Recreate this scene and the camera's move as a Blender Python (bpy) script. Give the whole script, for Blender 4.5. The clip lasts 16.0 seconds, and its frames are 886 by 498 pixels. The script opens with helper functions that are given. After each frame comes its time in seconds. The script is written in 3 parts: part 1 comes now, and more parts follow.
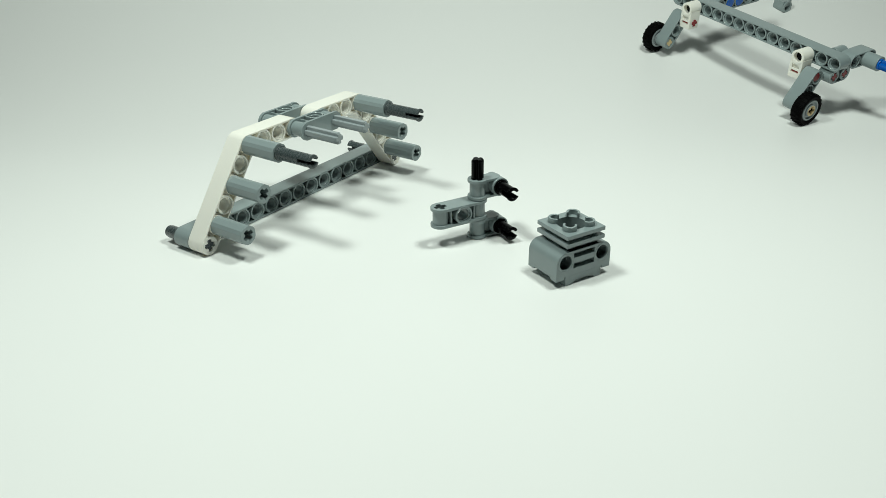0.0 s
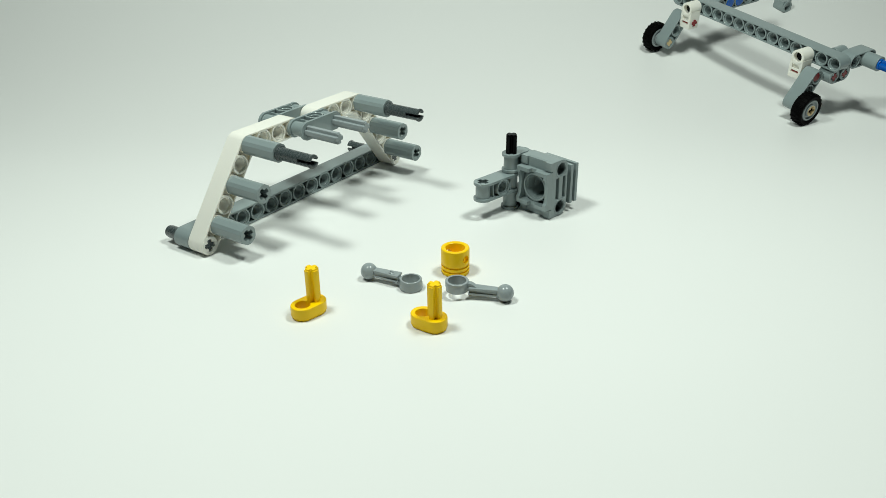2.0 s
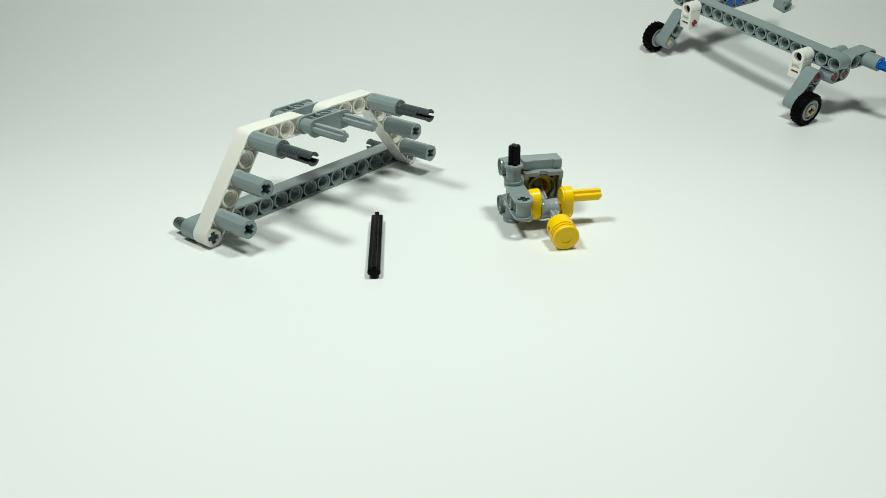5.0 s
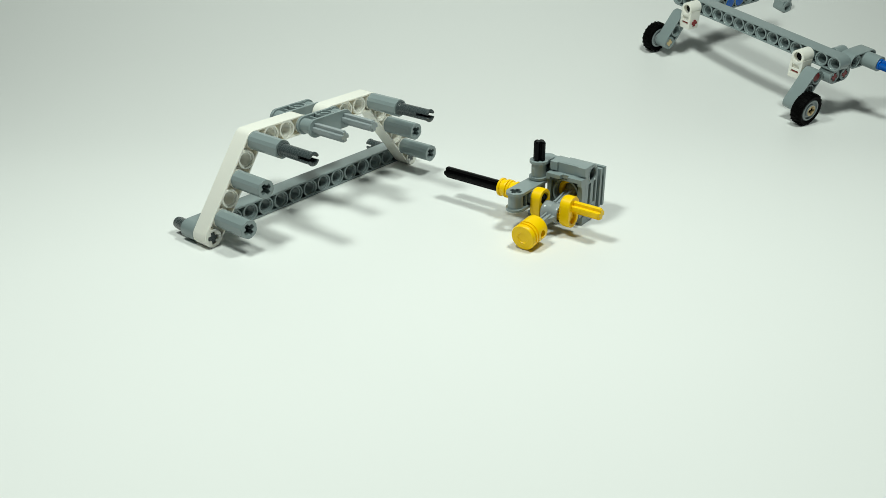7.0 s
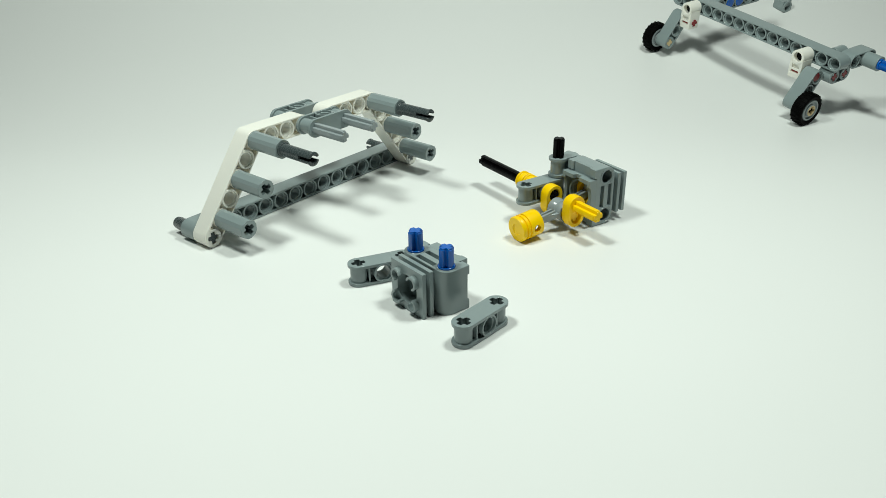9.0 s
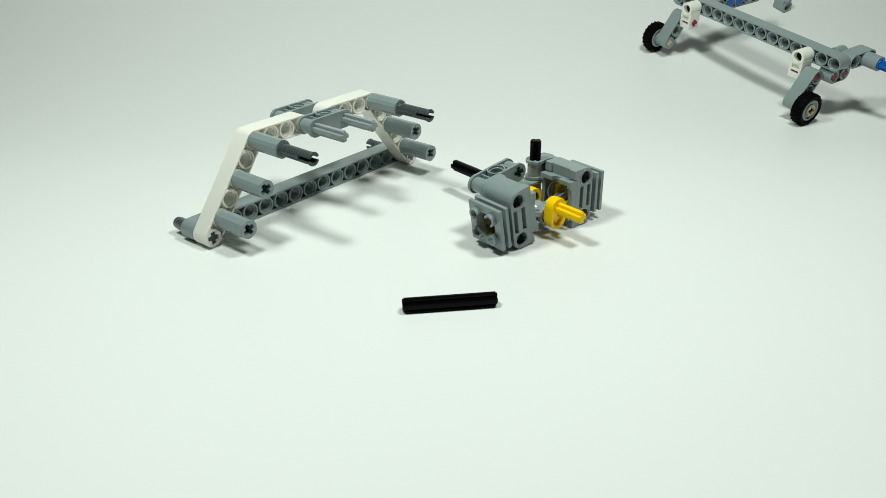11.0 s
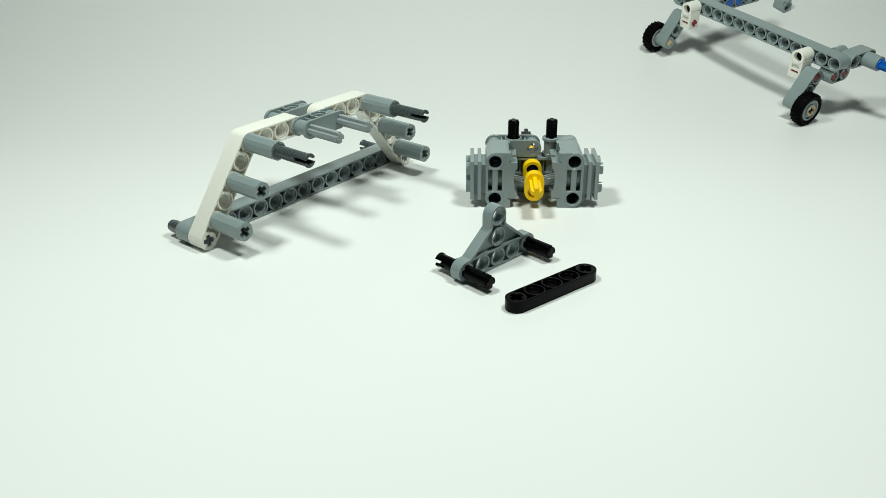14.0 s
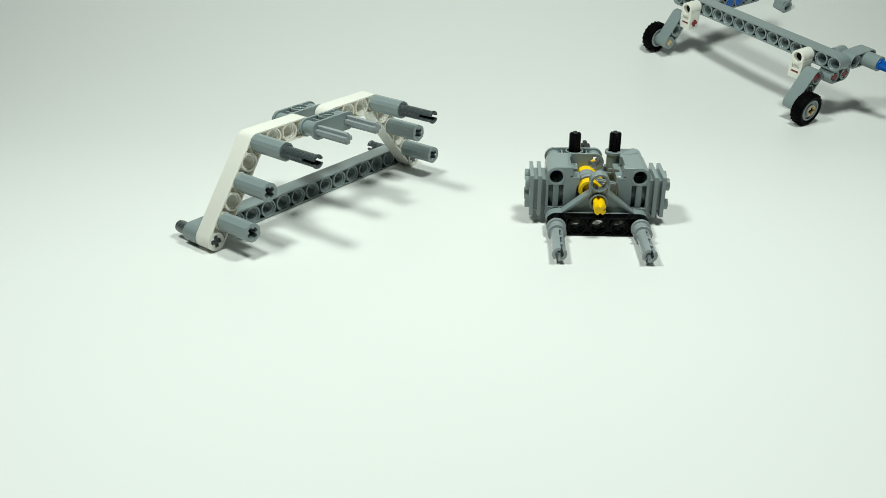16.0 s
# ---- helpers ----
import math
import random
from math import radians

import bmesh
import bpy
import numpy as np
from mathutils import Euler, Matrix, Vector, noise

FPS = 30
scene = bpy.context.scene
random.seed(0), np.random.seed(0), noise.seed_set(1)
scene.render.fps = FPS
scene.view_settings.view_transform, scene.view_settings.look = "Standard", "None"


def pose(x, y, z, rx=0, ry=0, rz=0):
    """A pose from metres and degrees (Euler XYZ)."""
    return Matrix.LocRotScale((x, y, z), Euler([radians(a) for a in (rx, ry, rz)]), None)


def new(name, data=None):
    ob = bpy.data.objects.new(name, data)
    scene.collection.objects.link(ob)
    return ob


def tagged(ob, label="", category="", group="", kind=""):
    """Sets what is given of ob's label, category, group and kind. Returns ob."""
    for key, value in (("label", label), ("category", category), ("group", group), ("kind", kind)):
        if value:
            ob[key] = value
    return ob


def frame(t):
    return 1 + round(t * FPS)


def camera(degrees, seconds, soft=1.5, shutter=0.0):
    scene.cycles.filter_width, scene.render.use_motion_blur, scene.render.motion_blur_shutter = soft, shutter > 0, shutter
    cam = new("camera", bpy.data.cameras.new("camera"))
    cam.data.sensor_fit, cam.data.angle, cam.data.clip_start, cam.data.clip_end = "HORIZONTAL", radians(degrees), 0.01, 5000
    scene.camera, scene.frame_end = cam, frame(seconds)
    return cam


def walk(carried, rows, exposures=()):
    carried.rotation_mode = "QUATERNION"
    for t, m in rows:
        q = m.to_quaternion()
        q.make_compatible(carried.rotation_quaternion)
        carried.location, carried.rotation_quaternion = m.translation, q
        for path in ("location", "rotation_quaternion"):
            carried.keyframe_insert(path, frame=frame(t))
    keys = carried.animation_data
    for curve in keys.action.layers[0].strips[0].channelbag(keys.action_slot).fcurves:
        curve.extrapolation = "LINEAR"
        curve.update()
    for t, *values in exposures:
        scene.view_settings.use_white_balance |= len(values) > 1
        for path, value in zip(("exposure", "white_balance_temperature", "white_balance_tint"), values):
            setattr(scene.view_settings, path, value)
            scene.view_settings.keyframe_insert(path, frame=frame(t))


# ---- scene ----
cam = camera(55, 16.0, soft=0.5)
EYE = pose(-0.18322, -0.24422, 0.14295, 63.38, 0.55, -55.47)
walk(cam, [(0.0, EYE), (16.0, EYE)], exposures=[(0.0, -0.08, 6500, 10), (12.0, -0.07, 6500, 10), (13.0, -0.05, 6500, 10), (14.0, -0.03, 6500, 10), (15.0, 0.0, 6500, 10), (16.0, -0.02, 6500, 10)])

# ---- light: two desk lamps outside the view, one on either side, in a dim room ----
def desk_lamp(eye, watts, colour, radius):
    data = bpy.data.lights.new("desk_lamp_light", "POINT")
    data.energy, data.color, data.shadow_soft_size = watts, colour, radius
    lamp = new("desk_lamp_light", data)
    lamp.location = eye
    return lamp


desk_lamp((-0.072, 0.006, 0.400), 4.65, (0.90, 1.0, 0.915), 0.040)
desk_lamp((0.115, -0.195, 0.400), 4.3, (0.90, 1.0, 0.915), 0.040)
world = bpy.data.worlds.new("room_air")
scene.world = world
world.use_nodes = True
world.node_tree.nodes["Background"].inputs[0].default_value = (0.80, 0.95, 0.92, 1)
world.node_tree.nodes["Background"].inputs[1].default_value = 0.01


# ---- materials ----
def plastic(name, colour, rough=0.28, spread=0.05, glow=None, grain=0.05, spec=0.5, ior=1.5):
    m = bpy.data.materials.new(name)
    m.use_nodes = True
    nt = m.node_tree
    b = nt.nodes["Principled BSDF"]
    tc = nt.nodes.new("ShaderNodeTexCoord")
    n1 = nt.nodes.new("ShaderNodeTexNoise")
    n1.inputs["Scale"].default_value, n1.inputs["Detail"].default_value = 90.0, 3.0
    n2 = nt.nodes.new("ShaderNodeTexNoise")
    n2.inputs["Scale"].default_value, n2.inputs["Detail"].default_value = 1400.0, 4.0
    for n in (n1, n2):
        nt.links.new(tc.outputs["Object"], n.inputs["Vector"])
    ramp = nt.nodes.new("ShaderNodeMix")
    ramp.data_type = "RGBA"
    nt.links.new(n1.outputs["Fac"], ramp.inputs["Factor"])
    ramp.inputs["A"].default_value = (*[c * (1 - spread) for c in colour], 1)
    ramp.inputs["B"].default_value = (*[min(1, c * (1 + spread)) for c in colour], 1)
    nt.links.new(ramp.outputs["Result"], b.inputs["Base Color"])
    mr = nt.nodes.new("ShaderNodeMapRange")
    mr.inputs["To Min"].default_value, mr.inputs["To Max"].default_value = rough - 0.07, rough + 0.10
    nt.links.new(n2.outputs["Fac"], mr.inputs["Value"])
    nt.links.new(mr.outputs["Result"], b.inputs["Roughness"])
    bump = nt.nodes.new("ShaderNodeBump")
    bump.inputs["Strength"].default_value, bump.inputs["Distance"].default_value = grain, 0.0001
    nt.links.new(n2.outputs["Fac"], bump.inputs["Height"])
    nt.links.new(bump.outputs["Normal"], b.inputs["Normal"])
    b.inputs["IOR"].default_value = ior
    b.inputs["Specular IOR Level"].default_value = spec
    if glow:
        thin = nt.nodes.new("ShaderNodeBsdfTranslucent")
        thin.inputs["Color"].default_value = (*glow, 1)
        both = nt.nodes.new("ShaderNodeMixShader")
        both.inputs["Fac"].default_value = 0.22
        nt.links.new(b.outputs["BSDF"], both.inputs[1])
        nt.links.new(thin.outputs["BSDF"], both.inputs[2])
        nt.links.new(both.outputs["Shader"], nt.nodes["Material Output"].inputs["Surface"])
    return m


GREY = plastic("light_grey_plastic", (0.232, 0.283, 0.286), rough=0.17)
PALE = plastic("pale_grey_plastic", (0.285, 0.325, 0.335), rough=0.17)
DARK = plastic("dark_grey_plastic", (0.052, 0.066, 0.068), rough=0.26)
BLACK = plastic("black_plastic", (0.0015, 0.0015, 0.0017), rough=0.16, spec=0.3, grain=0.03, ior=1.22)
WHITE = plastic("white_plastic", (0.97, 0.975, 0.92), rough=0.18, spread=0.012, glow=(1.0, 0.90, 0.70))
YELLOW = plastic("yellow_plastic", (1.0, 0.63, 0.0), rough=0.30, spread=0.012, spec=0.28, grain=0.02)
BLUE = plastic("blue_plastic", (0.0, 0.10, 0.45), rough=0.2)
RED = plastic("red_plastic", (0.21, 0.004, 0.007), rough=0.3)
TAN = plastic("tan_plastic", (0.60, 0.46, 0.24), rough=0.3)
RUBBER = plastic("black_rubber", (0.0015, 0.0015, 0.0015), rough=0.55, grain=0.2, spec=0.2, ior=1.2)


def sheet_material():
    m = bpy.data.materials.new("white_paper_sheet")
    m.use_nodes = True
    nt = m.node_tree
    b = nt.nodes["Principled BSDF"]
    tc = nt.nodes.new("ShaderNodeTexCoord")
    big = nt.nodes.new("ShaderNodeTexNoise")
    big.inputs["Scale"].default_value = 6.0
    fine = nt.nodes.new("ShaderNodeTexNoise")
    fine.inputs["Scale"].default_value, fine.inputs["Detail"].default_value = 900.0, 5.0
    for n in (big, fine):
        nt.links.new(tc.outputs["Object"], n.inputs["Vector"])
    mix = nt.nodes.new("ShaderNodeMix")
    mix.data_type = "RGBA"
    nt.links.new(big.outputs["Fac"], mix.inputs["Factor"])
    mix.inputs["A"].default_value, mix.inputs["B"].default_value = (0.79, 0.80, 0.785, 1), (0.82, 0.83, 0.815, 1)
    nt.links.new(mix.outputs["Result"], b.inputs["Base Color"])
    bump = nt.nodes.new("ShaderNodeBump")
    bump.inputs["Strength"].default_value, bump.inputs["Distance"].default_value = 0.08, 0.0001
    nt.links.new(fine.outputs["Fac"], bump.inputs["Height"])
    nt.links.new(bump.outputs["Normal"], b.inputs["Normal"])
    b.inputs["Roughness"].default_value = 0.42
    b.inputs["IOR"].default_value = 1.4
    return m


# ---- mesh helpers, all in millimetres ----
MM = 0.001
TAU = 2 * math.pi


def put(bm, m):
    """Turn and move all of a bmesh."""
    bmesh.ops.transform(bm, matrix=m, verts=bm.verts)
    return bm


def mpose(x=0, y=0, z=0, rx=0, ry=0, rz=0):
    return pose(x, y, z, rx, ry, rz)


def join(*parts):
    """Several bmeshes into the first one."""
    out = parts[0]
    for other in parts[1:]:
        table = {v: out.verts.new(v.co) for v in other.verts}
        for f in other.faces:
            out.faces.new([table[v] for v in f.verts])
        other.free()
    return out


def circle(r, n=24, x=0.0, y=0.0, a0=0.0):
    return [(x + r * math.cos(a0 + TAU * i / n), y + r * math.sin(a0 + TAU * i / n)) for i in range(n)]


def cross(r, w, x=0.0, y=0.0):
    """The outline of an axle or of its hole."""
    c = math.sqrt(r * r - w * w)
    quarter = [(c, -w), (r, 0), (c, w), (w, w)]
    pts = []
    for k in range(4):
        ca, sa = ((1, 0), (0, 1), (-1, 0), (0, -1))[k]
        pts += [(x + ca * px - sa * py, y + sa * px + ca * py) for px, py in quarter]
    return pts


def stroke(path, r, n=9):
    """Outline of a rounded band of half-width r along a path of two or three points."""
    def side(pts):
        out = []
        for i, p in enumerate(pts):
            p = Vector(p)
            if i == 0:
                d = (Vector(pts[1]) - p).normalized()
                out.append(p + r * Vector((d.y, -d.x)))
            elif i == len(pts) - 1:
                d = (p - Vector(pts[i - 1])).normalized()
                a = math.atan2(-d.x, d.y)
                out += [p + r * Vector((math.cos(a + math.pi * k / n), math.sin(a + math.pi * k / n))) for k in range(n)]
            else:
                d0, d1 = (p - Vector(pts[i - 1])).normalized(), (Vector(pts[i + 1]) - p).normalized()
                turn = d0.x * d1.y - d0.y * d1.x
                a0, a1 = math.atan2(-d0.x, d0.y), math.atan2(-d1.x, d1.y)
                if turn > 0:
                    while a1 < a0:
                        a1 += TAU
                    out += [p + r * Vector((math.cos(a0 + (a1 - a0) * k / 5), math.sin(a0 + (a1 - a0) * k / 5))) for k in range(6)]
                else:
                    mid = (Vector((d0.y, -d0.x)) + Vector((d1.y, -d1.x))).normalized()
                    out.append(p + mid * (r / mid.dot(Vector((d0.y, -d0.x)))))
        return out
    return [tuple(p) for p in side(list(path)) + side(list(path)[::-1])]


def prism(outline, holes, z0, z1):
    """A plate from z0 to z1 with the outline and through holes given."""
    bm = bmesh.new()
    loops = []
    for pts in (outline, *holes):
        lo = [bm.verts.new((x, y, z0)) for x, y in pts]
        hi = [bm.verts.new((x, y, z1)) for x, y in pts]
        loops.append((lo, hi))
        for i in range(len(pts)):
            j = (i + 1) % len(pts)
            bm.faces.new((lo[i], lo[j], hi[j], hi[i]))
    for k in (0, 1):
        if holes:
            edges = [bm.edges.get((l[k][i], l[k][(i + 1) % len(l[k])])) for l in loops for i in range(len(l[k]))]
            bmesh.ops.triangle_fill(bm, edges=edges, use_beauty=True)
        else:
            bm.faces.new(loops[0][k])
    return bm


def lathe(profile, n=28, closed=True, a0=0.0, a1=TAU):
    """A profile of (radius, z) turned about z; a closed profile gives a tube, a part turn gives a closed segment."""
    bm = bmesh.new()
    full = abs(a1 - a0 - TAU) < 1e-6
    steps = n if full else n + 1
    rings = [[bm.verts.new((r * math.cos(a0 + (a1 - a0) * i / n), r * math.sin(a0 + (a1 - a0) * i / n), z)) for r, z in profile]
             for i in range(steps)]
    m = len(profile)
    for i in range(n if not full else steps):
        a, b = rings[i], rings[(i + 1) % steps]
        for k in range(m if closed else m - 1):
            q = (a[k], b[k], b[(k + 1) % m], a[(k + 1) % m])
            bm.faces.new(q)
    if not full:
        bm.faces.new(rings[0])
        bm.faces.new(rings[-1])
    bmesh.ops.remove_doubles(bm, verts=bm.verts, dist=1e-4)
    return bm


def solid(profile, n=28):
    """A turned solid: the profile runs from the axis at the bottom to the axis at the top."""
    return lathe([(0.0001, profile[0][1]), *profile, (0.0001, profile[-1][1])], n, closed=False)


def part(name, bm, material, parent=None, label="", bevel=0.16, m=None, smooth=38):
    """Link a bmesh, given in millimetres, as one mesh object under a thing or a part."""
    if m is not None:
        put(bm, m)
    bmesh.ops.scale(bm, vec=(MM, MM, MM), verts=bm.verts)
    bmesh.ops.recalc_face_normals(bm, faces=bm.faces)
    data = bpy.data.meshes.new(name)
    bm.to_mesh(data)
    bm.free()
    data.materials.append(material)
    data.polygons.foreach_set("use_smooth", [True] * len(data.polygons))
    data.set_sharp_from_angle(angle=radians(smooth))
    ob = new(name, data)
    if parent is not None:
        ob.parent = parent
    if label:
        tagged(ob, label)
    if bevel:
        mod = ob.modifiers.new("edge", "BEVEL")
        mod.width, mod.segments, mod.limit_method, mod.angle_limit = bevel * MM, 2, "ANGLE", radians(40)
        mod.use_clamp_overlap, mod.harden_normals = True, True
    return ob


def thing(name, label, category, group=""):
    return tagged(new(name), label, category, group)


def place(x=0, y=0, z=0, rx=0, ry=0, rz=0):
    """A pose in millimetres and degrees."""
    return pose(x * MM, y * MM, z * MM, rx, ry, rz)


# ---- construction-toy elements, on a grid of 8 mm ----
P = 8.0
ROD = 16.4  # from the ring of a connecting rod to its ball


def beam_mesh(path, centres, axle_holes=(), thick=7.8):
    """A studless beam: rim, thin web and a collar round every hole; holes run along z, centred on z = 0."""
    h = thick / 2
    web = prism(stroke(path, 3.7), [circle(2.45, 20, *c) for i, c in enumerate(centres) if i not in axle_holes]
                + [cross(2.4, 0.95, *centres[i]) for i in axle_holes], -0.8, 0.8)
    rim = prism(stroke(path, 3.85), [stroke(path, 3.1)], -h, h)
    bits = [web, rim]
    for i, c in enumerate(centres):
        if i in axle_holes:
            ring = prism(circle(3.5, 24, *c), [cross(2.4, 0.95, *c)], -h, h)
        else:
            ring = put(lathe([(2.45, -h + 0.9), (3.05, -h + 0.9), (3.05, -h + 0.02), (3.75, -h + 0.02), (3.75, h - 0.02), (3.05, h - 0.02), (3.05, h - 0.9),
                              (2.45, h - 0.9)], 22), Matrix.Translation((*c, 0)))
        bits.append(ring)
    return join(*bits)


def line_path(n):
    return [(0, 0), ((n - 1) * P, 0)], [(i * P, 0) for i in range(n)]


def axle_mesh(length, r=2.38, w=0.92):
    """An axle along z, centred."""
    h = length / 2
    return join(prism(cross(r, w), [], -h + 0.5, h - 0.5), prism(cross(r - 0.35, w - 0.12), [], -h, h))


def split_end(z0, z1, r=2.42, gap=0.42, lip=0.28):
    """The slit, hollow end of a pin, from its root z0 to its tip z1."""
    s = 1 if z1 > z0 else -1
    bits = []
    for k in (0, 1):
        a = math.pi * k + gap
        prof = [(1.55, z0), (r, z0), (r, z1 - s * 1.1), (r + lip, z1 - s * 0.8), (r + lip, z1 - s * 0.25), (r - 0.1, z1), (1.55, z1)]
        bits.append(lathe(prof, 10, True, a, a + math.pi - 2 * gap))
    return bits


def pin_mesh(l0, l1, collar=True, axle_side=False):
    """A pin along z: slit end to +l1; the other end to -l0 is slit too, or an axle."""
    bits = [solid([(2.42, 0.4), (2.42, l1 - 4.5)], 20), *split_end(l1 - 4.6, l1)]
    if collar:
        bits.append(solid([(2.9, -0.5), (2.9, 0.5)], 20))
    if axle_side:
        bits.append(put(axle_mesh(l0, 2.55, 1.05), Matrix.Translation((0, 0, -l0 / 2))))
    else:
        bits += [solid([(2.42, -l0 + 4.5), (2.42, -0.4)], 20), *split_end(-l0 + 4.6, -l0)]
    return join(*bits)


def spool(x=0.0):
    """An upright socket with an axle hole and a flange at each end."""
    tube = prism(circle(2.95, 22, x, 0), [cross(2.4, 0.95, x, 0)], -3.2, 3.2)
    flanges = [prism(circle(3.75, 24, x, 0), [cross(2.4, 0.95, x, 0)], s * 3.9, s * 2.7) for s in (-1, 1)]
    return [tube, *flanges]


def side_tube(x, half=3.85):
    """A socket for a pin, along y, at x."""
    t = lathe([(2.45, -half + 0.9), (3.0, -half + 0.9), (3.0, -half), (3.6, -half), (3.6, half), (3.0, half), (3.0, half - 0.9), (2.45, half - 0.9)], 24)
    return put(t, pose(x, 0, 0, 90, 0, 0))


def long_connector_mesh():
    """Three modules: an upright axle socket at each end, a level pin socket in the middle."""
    plates = [prism(stroke([(-P, 0), (P, 0)], 3.7), [cross(2.4, 0.95, -P, 0), cross(2.4, 0.95, P, 0)], s * 3.88, s * 2.75) for s in (-1, 1)]
    webs = [prism([(s * 5.6, -0.7), (s * 3.2, -0.7), (s * 3.2, 0.7), (s * 5.6, 0.7)], [], -3, 3) for s in (-1, 1)]
    cheeks = [prism([(s * 4.6, -3.0), (s * 5.3, -3.0), (s * 5.3, 3.0), (s * 4.6, 3.0)], [], -3, 3) for s in (-1, 1)]
    return join(*spool(-P), *spool(P), *plates, *webs, *cheeks, side_tube(0))


def short_connector_mesh():
    """Two modules: an upright axle socket and a level pin socket."""
    plates = [prism(stroke([(0, 0), (P - 1.5, 0)], 3.0), [cross(2.4, 0.95)], s * 3.7, s * 2.75) for s in (-1, 1)]
    web = prism([(2.5, -0.8), (5.5, -0.8), (5.5, 0.8), (2.5, 0.8)], [], -3, 3)
    return join(*spool(0), *plates, web, side_tube(P))


def hex_tube_mesh(length):
    """A six-sided axle joiner with softened corners along z from 0."""
    pts = []
    for k in range(6):
        a = TAU * k / 6
        pts += [(3.72 * math.cos(a - 0.2), 3.72 * math.sin(a - 0.2)), (3.72 * math.cos(a + 0.2), 3.72 * math.sin(a + 0.2))]
    return prism(pts, [cross(2.35, 0.92)], 0, length)


# ---- the sheet: flat in front, swept up behind ----
SWEEP_START, SWEEP_RADIUS = 408.0, 386.0


def build_room():
    """One seamless sheet: u runs across, v away from the camera, measured from below its eye."""
    prof = [(-1400 + 1808 * i / 12, 0.0) for i in range(12)]
    steep = radians(66)
    prof += [(SWEEP_START + SWEEP_RADIUS * math.sin(steep * i / 40), SWEEP_RADIUS * (1 - math.cos(steep * i / 40))) for i in range(41)]
    v, z = prof[-1]
    prof += [(v + 120 * i * math.cos(steep), z + 120 * i * math.sin(steep)) for i in (1, 2)]
    bm = bmesh.new()
    rows = [[bm.verts.new((u, v, z)) for u in range(-1600, 1601, 400)] for v, z in prof]
    for lo, hi in zip(rows, rows[1:]):
        for i in range(len(lo) - 1):
            bm.faces.new((lo[i], lo[i + 1], hi[i + 1], hi[i]))
    sheet = part("ground", bm, sheet_material(), bevel=0, m=pose(-183.22, -244.22, 0, 0, 0, -55.47))
    tagged(sheet, "large seamless sheet of matt white paper swept up behind", "paper sheet", kind="structure")


# ---- the white and grey side frame ----
def build_frame():
    f = thing("side_frame", "white and grey toy beam frame standing upright on white paper", "toy frame")
    up = pose(0, 0, 0, 90, 0, 0)  # element plane xy -> xz, holes along y
    path, centres = line_path(15)
    part("base_beam", beam_mesh(path, centres, (0, 14)), GREY, f, "long light grey beam with a row of round holes", m=mpose(0, 0, 4) @ up)
    leg_path = [(0, 0), (24, 32), (48, 32)]
    leg_holes = [(4.8 * i, 6.4 * i) for i in range(6)] + [(32, 32), (40, 32), (48, 32)]
    part("bent_beam", beam_mesh(leg_path, leg_holes, (0, 8)), WHITE, f, "glossy white bent beam", m=mpose(0, -8, 4) @ up)
    right_path = [(112 - x, y) for x, y in leg_path[::-1]]
    part("bent_beam", beam_mesh(right_path, [(112 - x, y) for x, y in leg_holes], (0, 8)), WHITE, f, "glossy white bent beam", m=mpose(0, -8, 4) @ up)
    front = pose(0, 0, 0, 90, 0, 0)  # z -> -y
    for s, x0 in ((1, 0.0), (-1, 112.0)):
        for i in (1, 3, 5):
            x, z = x0 + s * 4.8 * i, 4 + 6.4 * i
            tube = part("axle_joiner", hex_tube_mesh(16), GREY, f, "light grey six-sided axle joiner", m=mpose(x, -11.9, z) @ front @ pose(0, 0, 0, 0, 0, 30), smooth=14)
            if i == 5:
                bm = join(solid([(2.5, 0), (2.9, 0.2), (2.9, 1.2), (2.42, 1.3), (2.42, 11)], 22), *split_end(10.9, 17, gap=0.3))
                part("pin", bm, DARK, f, "dark grey slit pin", m=mpose(x, -27.8, z) @ front)
        bm = join(put(axle_mesh(12.2), mpose(0, 0, -6)), solid([(2.5, 0), (2.5, 9.2), (2.2, 9.8), (1.4, 9.8)], 22), lathe([(1.5, 9.0), (2.3, 9.0), (2.3, 10.4), (1.5, 10.4)], 14, True, 0.5, 5.7))
        if s < 0:
            bm = join(bm, *split_end(9.5, 15, gap=0.3))
        part("axle_pin", bm, DARK, f, "dark grey pin through the beam end", m=mpose(x0, 0.5, 4) @ pose(0, 0, 0, -90, 0, 0))
    lay = mpose(56, 0, 36) @ pose(0, 0, 0, 90, 0, 0)
    for y in (-16, 0.0):
        part("connector", long_connector_mesh(), GREY, f, m=mpose(0, y, 0) @ lay)
    for x in (48, 64):
        part("axle", axle_mesh(40), PALE, f, "light grey cross axle", m=mpose(x, -16, 36) @ front)
    return f


